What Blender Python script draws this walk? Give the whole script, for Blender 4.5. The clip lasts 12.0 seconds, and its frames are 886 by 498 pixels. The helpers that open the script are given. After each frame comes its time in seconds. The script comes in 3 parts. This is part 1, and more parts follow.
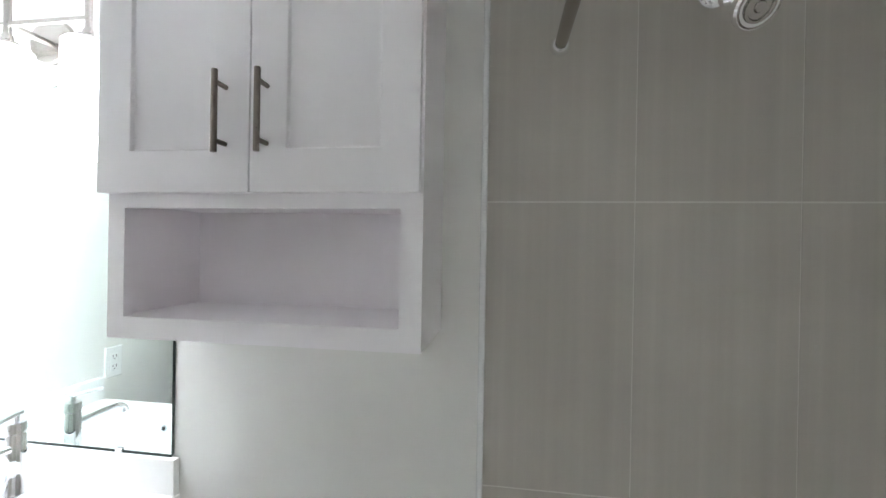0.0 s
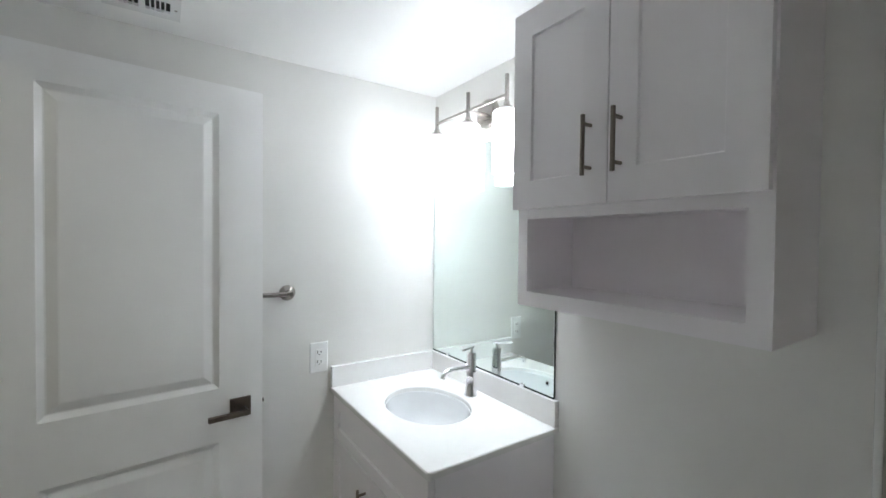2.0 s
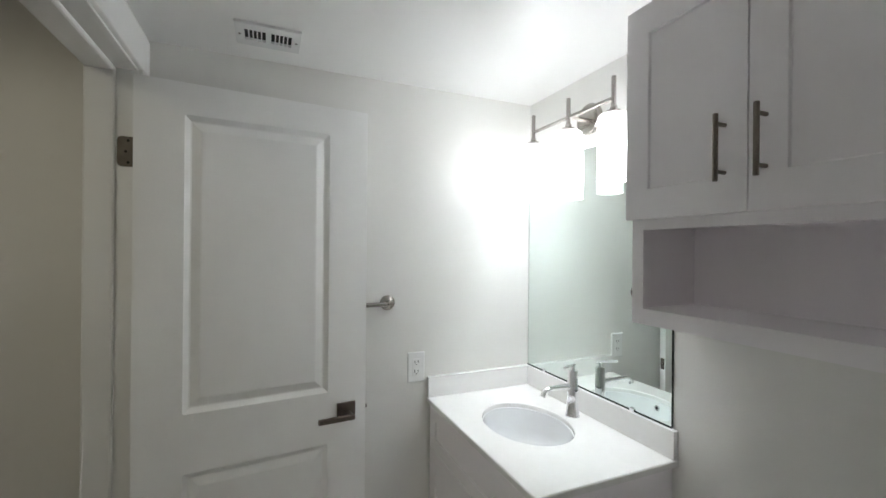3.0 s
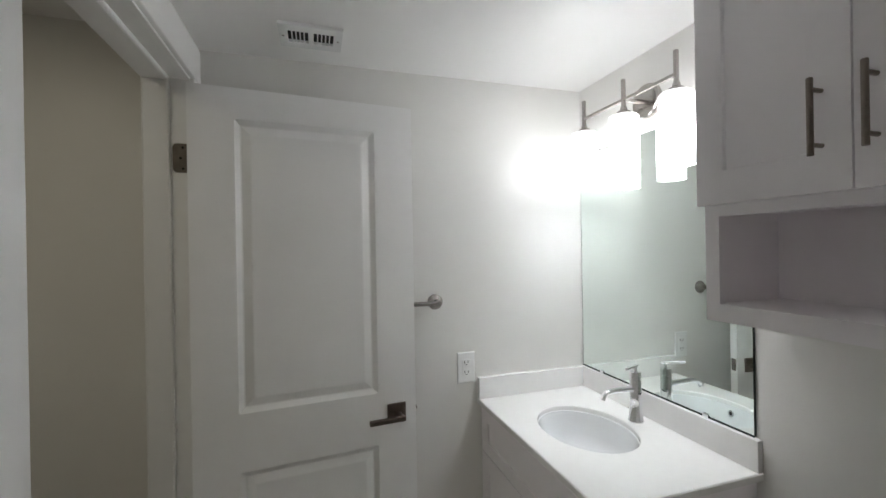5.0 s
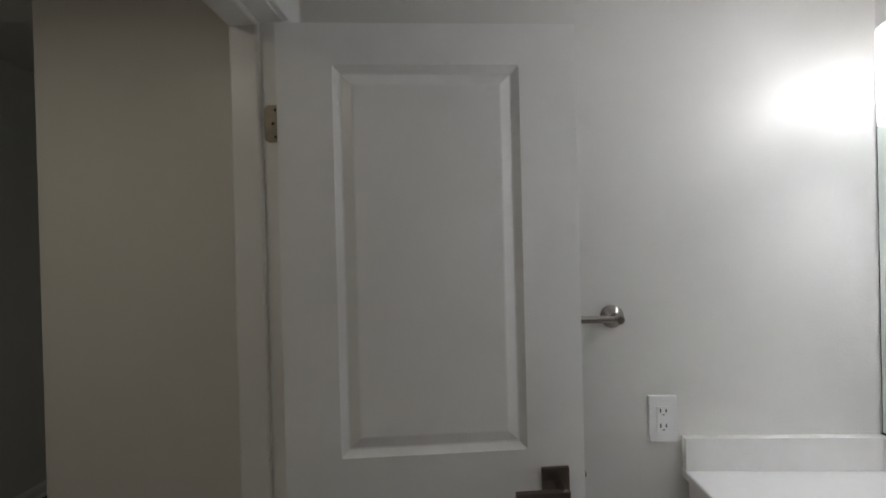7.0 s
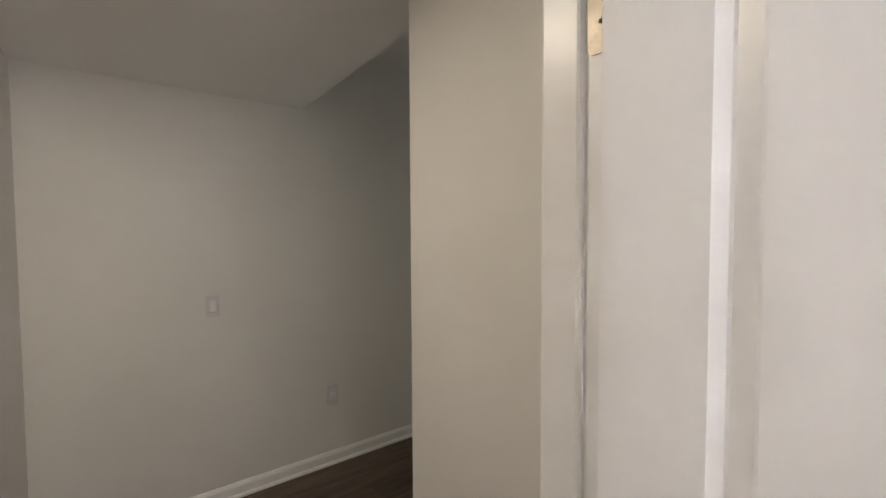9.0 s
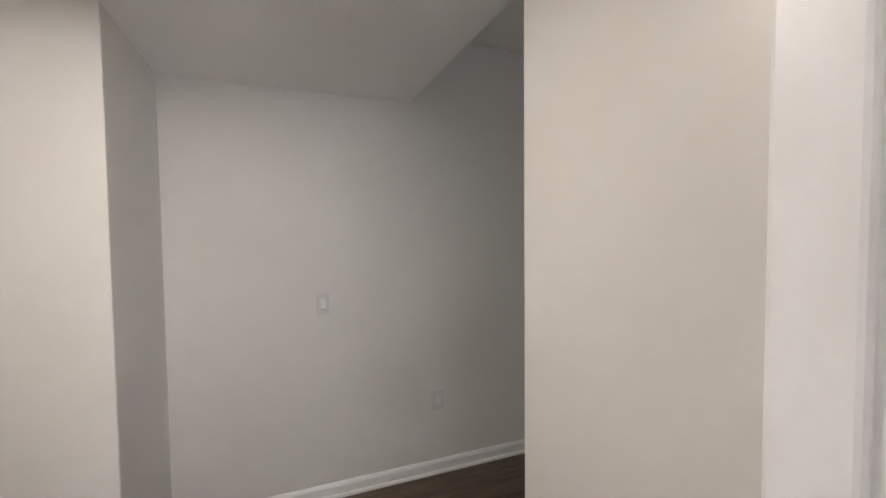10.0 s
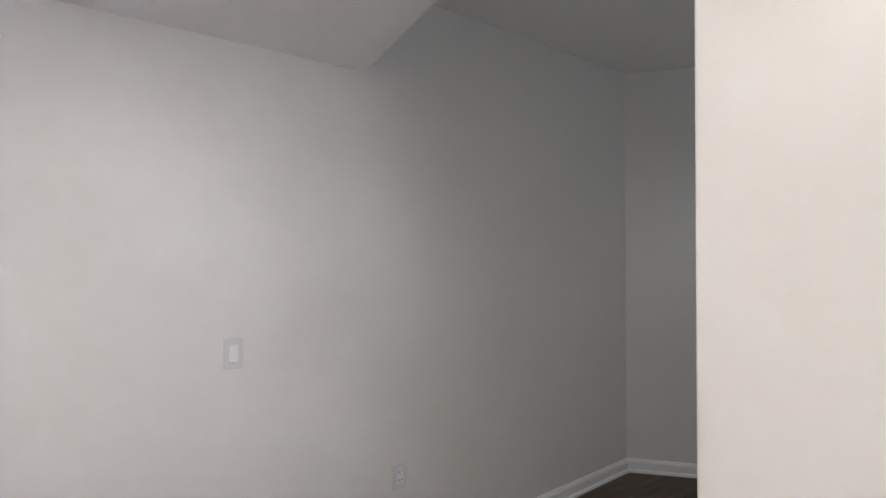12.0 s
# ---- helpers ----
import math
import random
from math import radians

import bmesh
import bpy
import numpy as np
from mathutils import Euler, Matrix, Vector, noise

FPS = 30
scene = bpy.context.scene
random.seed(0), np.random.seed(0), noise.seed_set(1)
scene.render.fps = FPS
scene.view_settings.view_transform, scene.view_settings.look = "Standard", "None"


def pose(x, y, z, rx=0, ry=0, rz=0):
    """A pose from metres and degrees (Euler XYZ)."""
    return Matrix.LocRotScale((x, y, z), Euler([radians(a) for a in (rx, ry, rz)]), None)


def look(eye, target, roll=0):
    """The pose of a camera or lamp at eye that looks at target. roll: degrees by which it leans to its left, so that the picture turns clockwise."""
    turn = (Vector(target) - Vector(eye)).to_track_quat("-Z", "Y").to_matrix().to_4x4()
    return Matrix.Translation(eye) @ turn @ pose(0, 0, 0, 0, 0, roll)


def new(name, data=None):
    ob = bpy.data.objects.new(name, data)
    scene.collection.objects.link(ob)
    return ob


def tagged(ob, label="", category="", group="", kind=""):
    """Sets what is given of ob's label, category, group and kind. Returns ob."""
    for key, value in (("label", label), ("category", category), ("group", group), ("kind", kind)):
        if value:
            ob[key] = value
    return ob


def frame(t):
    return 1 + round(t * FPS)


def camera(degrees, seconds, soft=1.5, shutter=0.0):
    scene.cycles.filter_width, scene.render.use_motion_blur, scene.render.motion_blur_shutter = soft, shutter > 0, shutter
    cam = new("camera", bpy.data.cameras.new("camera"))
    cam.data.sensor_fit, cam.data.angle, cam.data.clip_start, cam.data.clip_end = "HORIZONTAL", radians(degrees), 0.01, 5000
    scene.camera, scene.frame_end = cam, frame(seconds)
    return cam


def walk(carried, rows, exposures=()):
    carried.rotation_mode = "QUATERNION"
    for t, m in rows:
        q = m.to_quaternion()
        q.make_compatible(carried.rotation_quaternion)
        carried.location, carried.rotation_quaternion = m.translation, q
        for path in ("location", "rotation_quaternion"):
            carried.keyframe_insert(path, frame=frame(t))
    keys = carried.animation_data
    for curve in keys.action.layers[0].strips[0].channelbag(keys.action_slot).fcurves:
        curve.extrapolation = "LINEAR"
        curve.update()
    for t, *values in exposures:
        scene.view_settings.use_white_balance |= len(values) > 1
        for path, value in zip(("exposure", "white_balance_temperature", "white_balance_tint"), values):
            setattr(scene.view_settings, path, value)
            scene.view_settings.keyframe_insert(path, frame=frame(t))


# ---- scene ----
cam = camera(94.0, 12.0, soft=1.5)
PATH = [
    (0, (1.529, -0.906, 1.51), (1.246, 1.074, 1.507), 1.0),
    (0.5, (1.612, -0.923, 1.508), (0.832, 0.918, 1.454), 1.3),
    (1, (1.672, -0.976, 1.518), (0.503, 0.645, 1.426), 0.6),
    (1.5, (1.678, -1.02, 1.515), (0.212, 0.339, 1.43), 0.3),
    (2, (1.658, -1.069, 1.512), (0.001, 0.049, 1.472), 0.6),
    (2.5, (1.63, -1.097, 1.523), (-0.146, -0.177, 1.504), 0.7),
    (3, (1.61, -1.117, 1.521), (-0.232, -0.337, 1.522), 0.5),
    (3.5, (1.601, -1.13, 1.523), (-0.274, -0.433, 1.532), -0.0),
    (5.5, (1.498, -1.099, 1.51), (-0.432, -0.577, 1.487), -1.1),
    (6, (1.356, -1.058, 1.517), (-0.602, -0.65, 1.473), -1.2),
    (6.5, (1.203, -1.066, 1.506), (-0.784, -0.84, 1.48), -1.4),
    (6.7, (1.161, -1.071, 1.501), (-0.835, -0.952, 1.482), -1.4),
    (8.3, (0.806, -1.024, 1.492), (-0.821, -2.186, 1.468), -0.5),
    (8.5, (0.767, -1.048, 1.5), (-0.749, -2.35, 1.457), -0.1),
    (9, (0.663, -1.165, 1.505), (-0.536, -2.764, 1.424), -0.3),
    (9.5, (0.623, -1.273, 1.496), (-0.32, -3.035, 1.43), -0.4),
    (10, (0.548, -1.363, 1.497), (-0.192, -3.219, 1.414), -0.6),
    (10.5, (0.46, -1.475, 1.494), (-0.139, -3.382, 1.415), -0.1),
    (11, (0.42, -1.606, 1.46), (-0.235, -3.496, 1.454), 0.2),
    (11.5, (0.436, -1.818, 1.474), (-0.403, -3.633, 1.479), -0.1),
    (12, (0.473, -2.016, 1.488), (-0.583, -3.714, 1.489), -0.3),
]
walk(cam, [(t, look(eye, target, roll)) for t, eye, target, roll in PATH], [(0.0, 2.5, 6100, 8), (0.5, 2.1, 5900, 7), (1.0, 1.92, 5900, 8), (1.5, 1.72, 6000, 8), (2.5, 1.6, 6250, 8), (3.5, 1.3, 6500, 8), (5.5, 1.05, 6500, 11), (6.7, 0.57, 6500, 12), (8.3, 2.0, 7050, 17), (9.0, 2.52, 6850, 19), (9.5, 2.87, 6500, 20), (10.5, 3.14, 6150, 22), (12.0, 3.47, 5900, 22)])

# ---------------------------------------------------------------- light
# white rooms: let the bounced light run on
scene.cycles.max_bounces, scene.cycles.diffuse_bounces, scene.cycles.glossy_bounces = 24, 20, 8
world = bpy.data.worlds.new("world")
scene.world = world
world.use_nodes = True
world.node_tree.nodes["Background"].inputs[0].default_value = (0.52, 0.6, 0.56, 1)
world.node_tree.nodes["Background"].inputs[1].default_value = 0.05

BULB = 6.2        # radiance of the vanity shades at the bulb's height
SHADE_ENDS = 0.45   # and at their ends
FILAMENT = 50.0   # and of the bulb inside


def area_lamp(name, m, w, h, power, colour):
    data = bpy.data.lights.new(name, "AREA")
    data.shape, data.size, data.size_y, data.energy, data.color = "RECTANGLE", w, h, power, colour
    ob = new(name, data)
    ob.matrix_world = m
    return ob


# the corridor's flush ceiling light, and an added dim fill for the far room
disc = bpy.data.lights.new("corridor_ceiling_light", "AREA")
disc.shape, disc.size, disc.energy, disc.color = "DISK", 0.24, 1.35, (1.0, 0.935, 0.72)
new("corridor_ceiling_light", disc).matrix_world = pose(0.92, -2.15, 2.245)
area_lamp("room_fill", look((-1.2, -0.89, 1.5), (-1.2, -3.0, 1.2)), 0.98, 1.08, 0.36, (0.9, 1.0, 0.92))


# ---------------------------------------------------------------- materials
def material(name, colour, rough=0.5, metal=0.0, vary=0.06, vary_scale=3.0, bump=0.0, bump_scale=200.0, coat=0.0, stretch=None, per_object=0.0, spec=0.5):
    m = bpy.data.materials.new(name)
    m.use_nodes = True
    n, l = m.node_tree.nodes, m.node_tree.links
    b = n["Principled BSDF"]
    b.inputs["Roughness"].default_value, b.inputs["Metallic"].default_value = rough, metal
    b.inputs["Coat Weight"].default_value, b.inputs["Specular IOR Level"].default_value = coat, spec
    co = n.new("ShaderNodeTexCoord")
    mp = n.new("ShaderNodeMapping")
    if stretch:
        mp.inputs["Scale"].default_value = stretch
    l.new(co.outputs["Object"], mp.inputs[0])
    big, fine = n.new("ShaderNodeTexNoise"), n.new("ShaderNodeTexNoise")
    big.inputs["Scale"].default_value, big.inputs["Detail"].default_value = vary_scale, 5.0
    fine.inputs["Scale"].default_value, fine.inputs["Detail"].default_value = bump_scale, 3.0
    l.new(mp.outputs[0], big.inputs["Vector"])
    l.new(mp.outputs[0], fine.inputs["Vector"])
    ramp = n.new("ShaderNodeMapRange")
    ramp.inputs["From Min"].default_value, ramp.inputs["From Max"].default_value = 0.25, 0.75
    ramp.inputs["To Min"].default_value, ramp.inputs["To Max"].default_value = 1 - vary, 1 + vary
    l.new(big.outputs["Fac"], ramp.inputs["Value"])
    fac = ramp.outputs[0]
    if per_object:
        info, mr, mul = n.new("ShaderNodeObjectInfo"), n.new("ShaderNodeMapRange"), n.new("ShaderNodeMath")
        mr.inputs["To Min"].default_value, mr.inputs["To Max"].default_value = 1 - per_object, 1 + per_object
        l.new(info.outputs["Random"], mr.inputs["Value"])
        mul.operation = "MULTIPLY"
        l.new(fac, mul.inputs[0])
        l.new(mr.outputs[0], mul.inputs[1])
        fac = mul.outputs[0]
    mix = n.new("ShaderNodeVectorMath")
    mix.operation = "SCALE"
    mix.inputs[0].default_value = colour
    l.new(fac, mix.inputs["Scale"])
    l.new(mix.outputs[0], b.inputs["Base Color"])
    rr = n.new("ShaderNodeMapRange")
    rr.inputs["To Min"].default_value, rr.inputs["To Max"].default_value = max(0.0, rough - 0.25 * rough), min(1.0, rough + 0.25 * rough)
    l.new(fine.outputs["Fac"], rr.inputs["Value"])
    l.new(rr.outputs[0], b.inputs["Roughness"])
    if bump:
        bp = n.new("ShaderNodeBump")
        bp.inputs["Strength"].default_value, bp.inputs["Distance"].default_value = bump, 0.002
        l.new(fine.outputs["Fac"], bp.inputs["Height"])
        l.new(bp.outputs[0], b.inputs["Normal"])
    return m


PAINT = material("wall_paint", (0.815, 0.80, 0.78), 0.40, vary=0.025, vary_scale=1.6, bump=0.16, bump_scale=140)
BATHPAINT = material("bathroom_wall_paint", (0.805, 0.795, 0.772), 0.40, vary=0.025, vary_scale=1.6, bump=0.16, bump_scale=140)
CEIL = material("ceiling_paint", (0.92, 0.915, 0.91), 0.33, vary=0.02, vary_scale=1.5, bump=0.2, bump_scale=110)
TRIM = material("trim_enamel", (0.90, 0.895, 0.89), 0.33, vary=0.015, vary_scale=4, bump=0.02, bump_scale=26, stretch=(1, 1, 0.06), spec=0.5)
DOORM = material("door_enamel", (0.90, 0.895, 0.89), 0.34, vary=0.02, vary_scale=3, bump=0.06, bump_scale=120)
CABINET = material("cabinet_lacquer", (0.885, 0.855, 0.88), 0.34, vary=0.02, vary_scale=3, bump=0.03, bump_scale=150)
QUARTZ = material("white_quartz", (0.875, 0.87, 0.865), 0.14, vary=0.012, vary_scale=40, bump=0.0, coat=0.3)
CERAMIC = material("white_ceramic", (0.84, 0.84, 0.84), 0.07, vary=0.01, coat=0.6)
SINKM = material("sink_porcelain", (0.82, 0.83, 0.845), 0.08, vary=0.015, coat=0.5)
CHROME = material("chrome", (0.93, 0.935, 0.95), 0.045, 1.0, vary=0.02, vary_scale=12)
NICKEL = material("brushed_nickel", (0.44, 0.41, 0.385), 0.24, 1.0, vary=0.06, vary_scale=15, bump=0.08, bump_scale=260, stretch=(1, 1, 0.1))
DARKNICKEL = material("dark_satin_nickel", (0.25, 0.21, 0.185), 0.30, 1.0, vary=0.08, vary_scale=20, bump=0.06, bump_scale=260)
BRONZE = material("satin_nickel_hinge", (0.185, 0.162, 0.14), 0.36, 1.0, vary=0.15, vary_scale=30, bump=0.05, bump_scale=200)
PLASTIC = material("white_plastic", (0.90, 0.90, 0.90), 0.24, vary=0.015, vary_scale=8)
# white plastic greyed: the shading on the far wall's plates is in the colour
SHADEDPLATE = material("shaded_white_plastic", (0.725, 0.725, 0.74), 0.3, vary=0.02, vary_scale=8)
GLOSSY = material("glossy_white_plastic", (0.90, 0.90, 0.90), 0.24, vary=0.01)
DARK = material("dark_slot_and_shade", (0.012, 0.012, 0.012), 0.7, vary=0.1)
TILE = material("striped_porcelain_tile", (0.475, 0.445, 0.405), 0.34, vary=0.06, vary_scale=6, bump=0.07, bump_scale=30, stretch=(7, 1, 0.12), per_object=0.05)
GROUT = material("pale_grout", (0.66, 0.64, 0.60), 0.8, vary=0.08, vary_scale=20, bump=0.2, bump_scale=300)
WOOD = material("brown_vinyl_plank", (0.105, 0.072, 0.05), 0.42, vary=0.45, vary_scale=5, bump=0.2, bump_scale=26, stretch=(0.5, 6, 1), per_object=0.22)
SUBFLOOR = material("dark_plank_joint", (0.03, 0.024, 0.02), 0.8, vary=0.2)
VINYL = material("bath_floor_vinyl", (0.76, 0.75, 0.735), 0.35, vary=0.2, vary_scale=6, bump=0.1, bump_scale=40)
EDGE = material("mirror_edge", (0.05, 0.065, 0.06), 0.25, 0.3, vary=0.1)

MIRROR = bpy.data.materials.new("mirror_silver")
MIRROR.use_nodes = True
mb = MIRROR.node_tree.nodes["Principled BSDF"]
mb.inputs["Base Color"].default_value = (0.83, 0.90, 0.87, 1)
mb.inputs["Metallic"].default_value, mb.inputs["Roughness"].default_value = 1.0, 0.012

# frosted glass lit by the bulb behind it: brightest at the bulb's height
GLOW = bpy.data.materials.new("bulb_light")
GLOW.use_nodes = True
GLOW.node_tree.nodes["Principled BSDF"].inputs["Base Color"].default_value = (0.8, 0.8, 0.8, 1)
GLOW.node_tree.nodes["Principled BSDF"].inputs["Emission Color"].default_value = (0.965, 0.98, 1.0, 1)
GLOW.node_tree.nodes["Principled BSDF"].inputs["Emission Strength"].default_value = FILAMENT
GLASS = bpy.data.materials.new("frosted_shade_glass")
GLASS.use_nodes = True
gn, gl = GLASS.node_tree.nodes, GLASS.node_tree.links
gb = gn["Principled BSDF"]
gb.inputs["Base Color"].default_value, gb.inputs["Roughness"].default_value = (0.8, 0.8, 0.82, 1), 0.35
gco, gsep = gn.new("ShaderNodeTexCoord"), gn.new("ShaderNodeSeparateXYZ")
gl.new(gco.outputs["Object"], gsep.inputs[0])
steps = []
for op, val in (("ADD", 0.095), ("DIVIDE", 0.050), ("POWER", 2.0), ("MULTIPLY", -1.0), ("EXPONENT", 0.0), ("MULTIPLY", BULB), ("ADD", SHADE_ENDS)):
    node = gn.new("ShaderNodeMath")
    node.operation = op
    node.inputs[1].default_value = val
    gl.new(steps[-1].outputs[0] if steps else gsep.outputs["Z"], node.inputs[0])
    steps.append(node)
steps[2].operation = "MULTIPLY"
gl.new(steps[1].outputs[0], steps[2].inputs[1])
gb.inputs["Emission Color"].default_value = (0.965, 0.98, 1.0, 1)
gl.new(steps[-1].outputs[0], gb.inputs["Emission Strength"])


# ---------------------------------------------------------------- mesh helpers
def link(name, bm, mat, parent=None, label="", smooth=False):
    me = bpy.data.meshes.new(name)
    bmesh.ops.recalc_face_normals(bm, faces=bm.faces)
    bm.to_mesh(me)
    bm.free()
    me.materials.append(mat)
    if smooth:
        for p in me.polygons:
            p.use_smooth = True
        me.set_sharp_from_angle(angle=radians(40))
    ob = new(name, me)
    if parent:
        ob.parent = parent
    if label:
        tagged(ob, label)
    return ob


part = link


def thing(name, label, category, m=None, group="", kind=""):
    ob = new(name)
    ob.empty_display_size = 0.05
    if m is not None:
        ob.matrix_world = m
    return tagged(ob, label, category, group, kind)


def box(bm, x0, x1, y0, y1, z0, z1, bevel=0.0, segments=2):
    m = Matrix.LocRotScale(((x0 + x1) / 2, (y0 + y1) / 2, (z0 + z1) / 2), None, (abs(x1 - x0), abs(y1 - y0), abs(z1 - z0)))
    vs = bmesh.ops.create_cube(bm, size=1, matrix=m)["verts"]
    if bevel:
        es = list({e for v in vs for e in v.link_edges})
        bmesh.ops.bevel(bm, geom=es, offset=bevel, segments=segments, profile=0.5, affect="EDGES")
    return bm


def boxes(*rows, bevel=0.0):
    bm = bmesh.new()
    for r in rows:
        box(bm, *r, bevel=bevel)
    return bm


def lathe(bm, profile, m=Matrix(), n=32, close=True):
    """profile: (radius, height) pairs turned about local z."""
    rings = []
    for r, z in profile:
        rings.append([bm.verts.new(m @ Vector((r * math.cos(2 * math.pi * k / n), r * math.sin(2 * math.pi * k / n), z))) for k in range(n)])
    for a, b in zip(rings, rings[1:]):
        for k in range(n):
            bm.faces.new((a[k], a[(k + 1) % n], b[(k + 1) % n], b[k]))
    if close:
        bm.faces.new(rings[0][::-1])
        bm.faces.new(rings[-1])
    return bm


def along(a, b):
    """Pose at a whose z axis points to b."""
    a, b = Vector(a), Vector(b)
    return Matrix.Translation(a) @ (b - a).to_track_quat("Z", "Y").to_matrix().to_4x4()


def rod(bm, a, b, r, n=20, r2=None):
    d = (Vector(b) - Vector(a)).length
    q = r if r2 is None else r2
    e = min(0.15 * r, 0.002)
    return lathe(bm, [(r - e, 0), (r, e), (q, d - e), (q - e, d)], along(a, b), n)


def tube(bm, pts, radii, n=18):
    """Round tube through points."""
    rings = []
    for i, p in enumerate(pts):
        a, b = Vector(pts[max(i - 1, 0)]), Vector(pts[min(i + 1, len(pts) - 1)])
        q = (b - a).to_track_quat("Z", "Y").to_matrix()
        rings.append([bm.verts.new(Vector(p) + q @ Vector((radii[i] * math.cos(2 * math.pi * k / n), radii[i] * math.sin(2 * math.pi * k / n), 0))) for k in range(n)])
    for a, b in zip(rings, rings[1:]):
        for k in range(n):
            bm.faces.new((a[k], a[(k + 1) % n], b[(k + 1) % n], b[k]))
    bm.faces.new(rings[0][::-1])
    bm.faces.new(rings[-1])
    return bm


def sunk_panel(bm, x0, x1, z0, z1, y, s, rings):
    """A sunk panel in a face at y that looks along s*y: rings of (inset, depth), closed by a flat field."""
    prev = None
    for inset, depth in rings:
        yy = y - s * depth
        ring = [bm.verts.new(v) for v in ((x0 + inset, yy, z0 + inset), (x1 - inset, yy, z0 + inset), (x1 - inset, yy, z1 - inset), (x0 + inset, yy, z1 - inset))]
        if prev:
            for k in range(4):
                bm.faces.new((prev[k], prev[(k + 1) % 4], ring[(k + 1) % 4], ring[k]))
        prev = ring
    bm.faces.new(prev)


def panelled(bm, w, h, t, panels, rings, both=True):
    """A leaf from (0,0,0) to (w,t,h) with sunk panels (x0,x1,z0,z1) on the face y=0, and on y=t too."""
    for y, s in ((0.0, -1), (t, 1)):
        if s == 1 and not both:
            bm.faces.new([bm.verts.new(v) for v in ((0, y, 0), (w, y, 0), (w, y, h), (0, y, h))])
            continue
        xs = sorted({0.0, w, *[p[0] for p in panels], *[p[1] for p in panels]})
        zs = sorted({0.0, h, *[p[2] for p in panels], *[p[3] for p in panels]})
        for xa, xb in zip(xs, xs[1:]):
            for za, zb in zip(zs, zs[1:]):
                cx, cz = (xa + xb) / 2, (za + zb) / 2
                if any(p[0] < cx < p[1] and p[2] < cz < p[3] for p in panels):
                    continue
                bm.faces.new([bm.verts.new(v) for v in ((xa, y, za), (xb, y, za), (xb, y, zb), (xa, y, zb))])
        for p in panels:
            sunk_panel(bm, *p, y, s, rings)
    for q in (((0, 0, 0), (w, 0, 0), (w, t, 0), (0, t, 0)), ((0, 0, h), (w, 0, h), (w, t, h), (0, t, h)),
              ((0, 0, 0), (0, t, 0), (0, t, h), (0, 0, h)), ((w, 0, 0), (w, t, 0), (w, t, h), (w, 0, h))):
        bm.faces.new([bm.verts.new(v) for v in q])
    bmesh.ops.remove_doubles(bm, verts=bm.verts, dist=1e-5)
    return bm


def extrude_profile(bm, profile, a, b, outward):
    """A moulding from a to b on the ground line; profile of (out, up)."""
    a, b, o = Vector(a), Vector(b), Vector(outward)
    ends = [[bm.verts.new(p + o * u + Vector((0, 0, v))) for u, v in profile] for p in (a, b)]
    n = len(profile)
    for k in range(n):
        bm.faces.new((ends[0][k], ends[0][(k + 1) % n], ends[1][(k + 1) % n], ends[1][k]))
    bm.faces.new(ends[0][::-1])
    bm.faces.new(ends[1])
    return bm


def soften(ob, width):
    """Rounds the sharp edges of a part a little."""
    mod = ob.modifiers.new("soft_edges", "BEVEL")
    mod.width, mod.segments, mod.limit_method, mod.angle_limit = width, 2, "ANGLE", radians(50)
    return ob


def setting(name, bm, mat, label, category):
    return tagged(link(name, bm, mat), label, category, kind="structure")


# ---------------------------------------------------------------- walls, floors, ceilings
BC, HC, RC = 2.19, 2.26, 2.66          # ceilings: bathroom, corridor, far room
SY, SH = -1.48, -1.595                 # the door wall's faces
FW, RW = -3.722, -2.03                 # far wall, far room's west wall
YX, YY = -0.04, -2.275                 # the corridor wall's face and its end
LX, LY = 1.07, -3.055                  # the corner of the nearer south wall
EB, EH = 2.32, 3.3                     # east ends

setting("wall_north", boxes((-0.15, EB + 0.12, 0.0, 0.12, 0, 2.8)), BATHPAINT, "off-white painted wall behind the vanity and shower", "wall")
setting("wall_west", boxes((-0.19, 0.0, SH, 0.0, 0, 2.8)), BATHPAINT, "off-white painted bathroom wall with a towel bar", "wall")
setting("wall_corridor", boxes((-0.19, YX, YY, SH, 0, 2.8), bevel=0.004), PAINT, "cream painted corridor wall ending in an outside corner", "wall")
setting("wall_door", boxes((0.0, 0.1, SH, SY, 0, 2.8), (0.925, EH, SH, SY, 0, 2.8), (0.1, 0.925, SH, SY, 2.062, 2.8)), BATHPAINT, "painted wall with the bathroom doorway", "wall")
setting("wall_east", boxes((EB, EB + 0.12, SY, 0.0, 0, 2.8)), BATHPAINT, "plain painted wall closing the shower end", "wall")
setting("wall_far", boxes((RW - 0.2, LX, FW - 0.12, FW, 0, 2.8)), PAINT, "off-white painted far wall with a light switch", "wall")
setting("wall_south", boxes((LX, EH, FW - 0.12, LY, 0, 2.8), bevel=0.004), PAINT, "off-white painted wall block with an outside corner", "wall")
WX, WY = -3.15, -2.68                  # far end of the angled wall
bm = bmesh.new()
quad = [(RW, FW), (WX, WY), (WX - 0.085, WY - 0.085), (RW - 0.085, FW - 0.085)]
lo, hi = [[bm.verts.new((x, y, z)) for x, y in quad] for z in (0, 2.8)]
for k in range(4):
    bm.faces.new((lo[k], lo[(k + 1) % 4], hi[(k + 1) % 4], hi[k]))
bm.faces.new(lo)
bm.faces.new(hi)
setting("wall_room_angled", bm, PAINT, "off-white painted angled wall of the dim far room", "wall")
setting("wall_room_west", boxes((WX - 0.12, WX, WY, -0.9, 0, 2.8)), PAINT, "plain painted wall closing the far room", "wall")
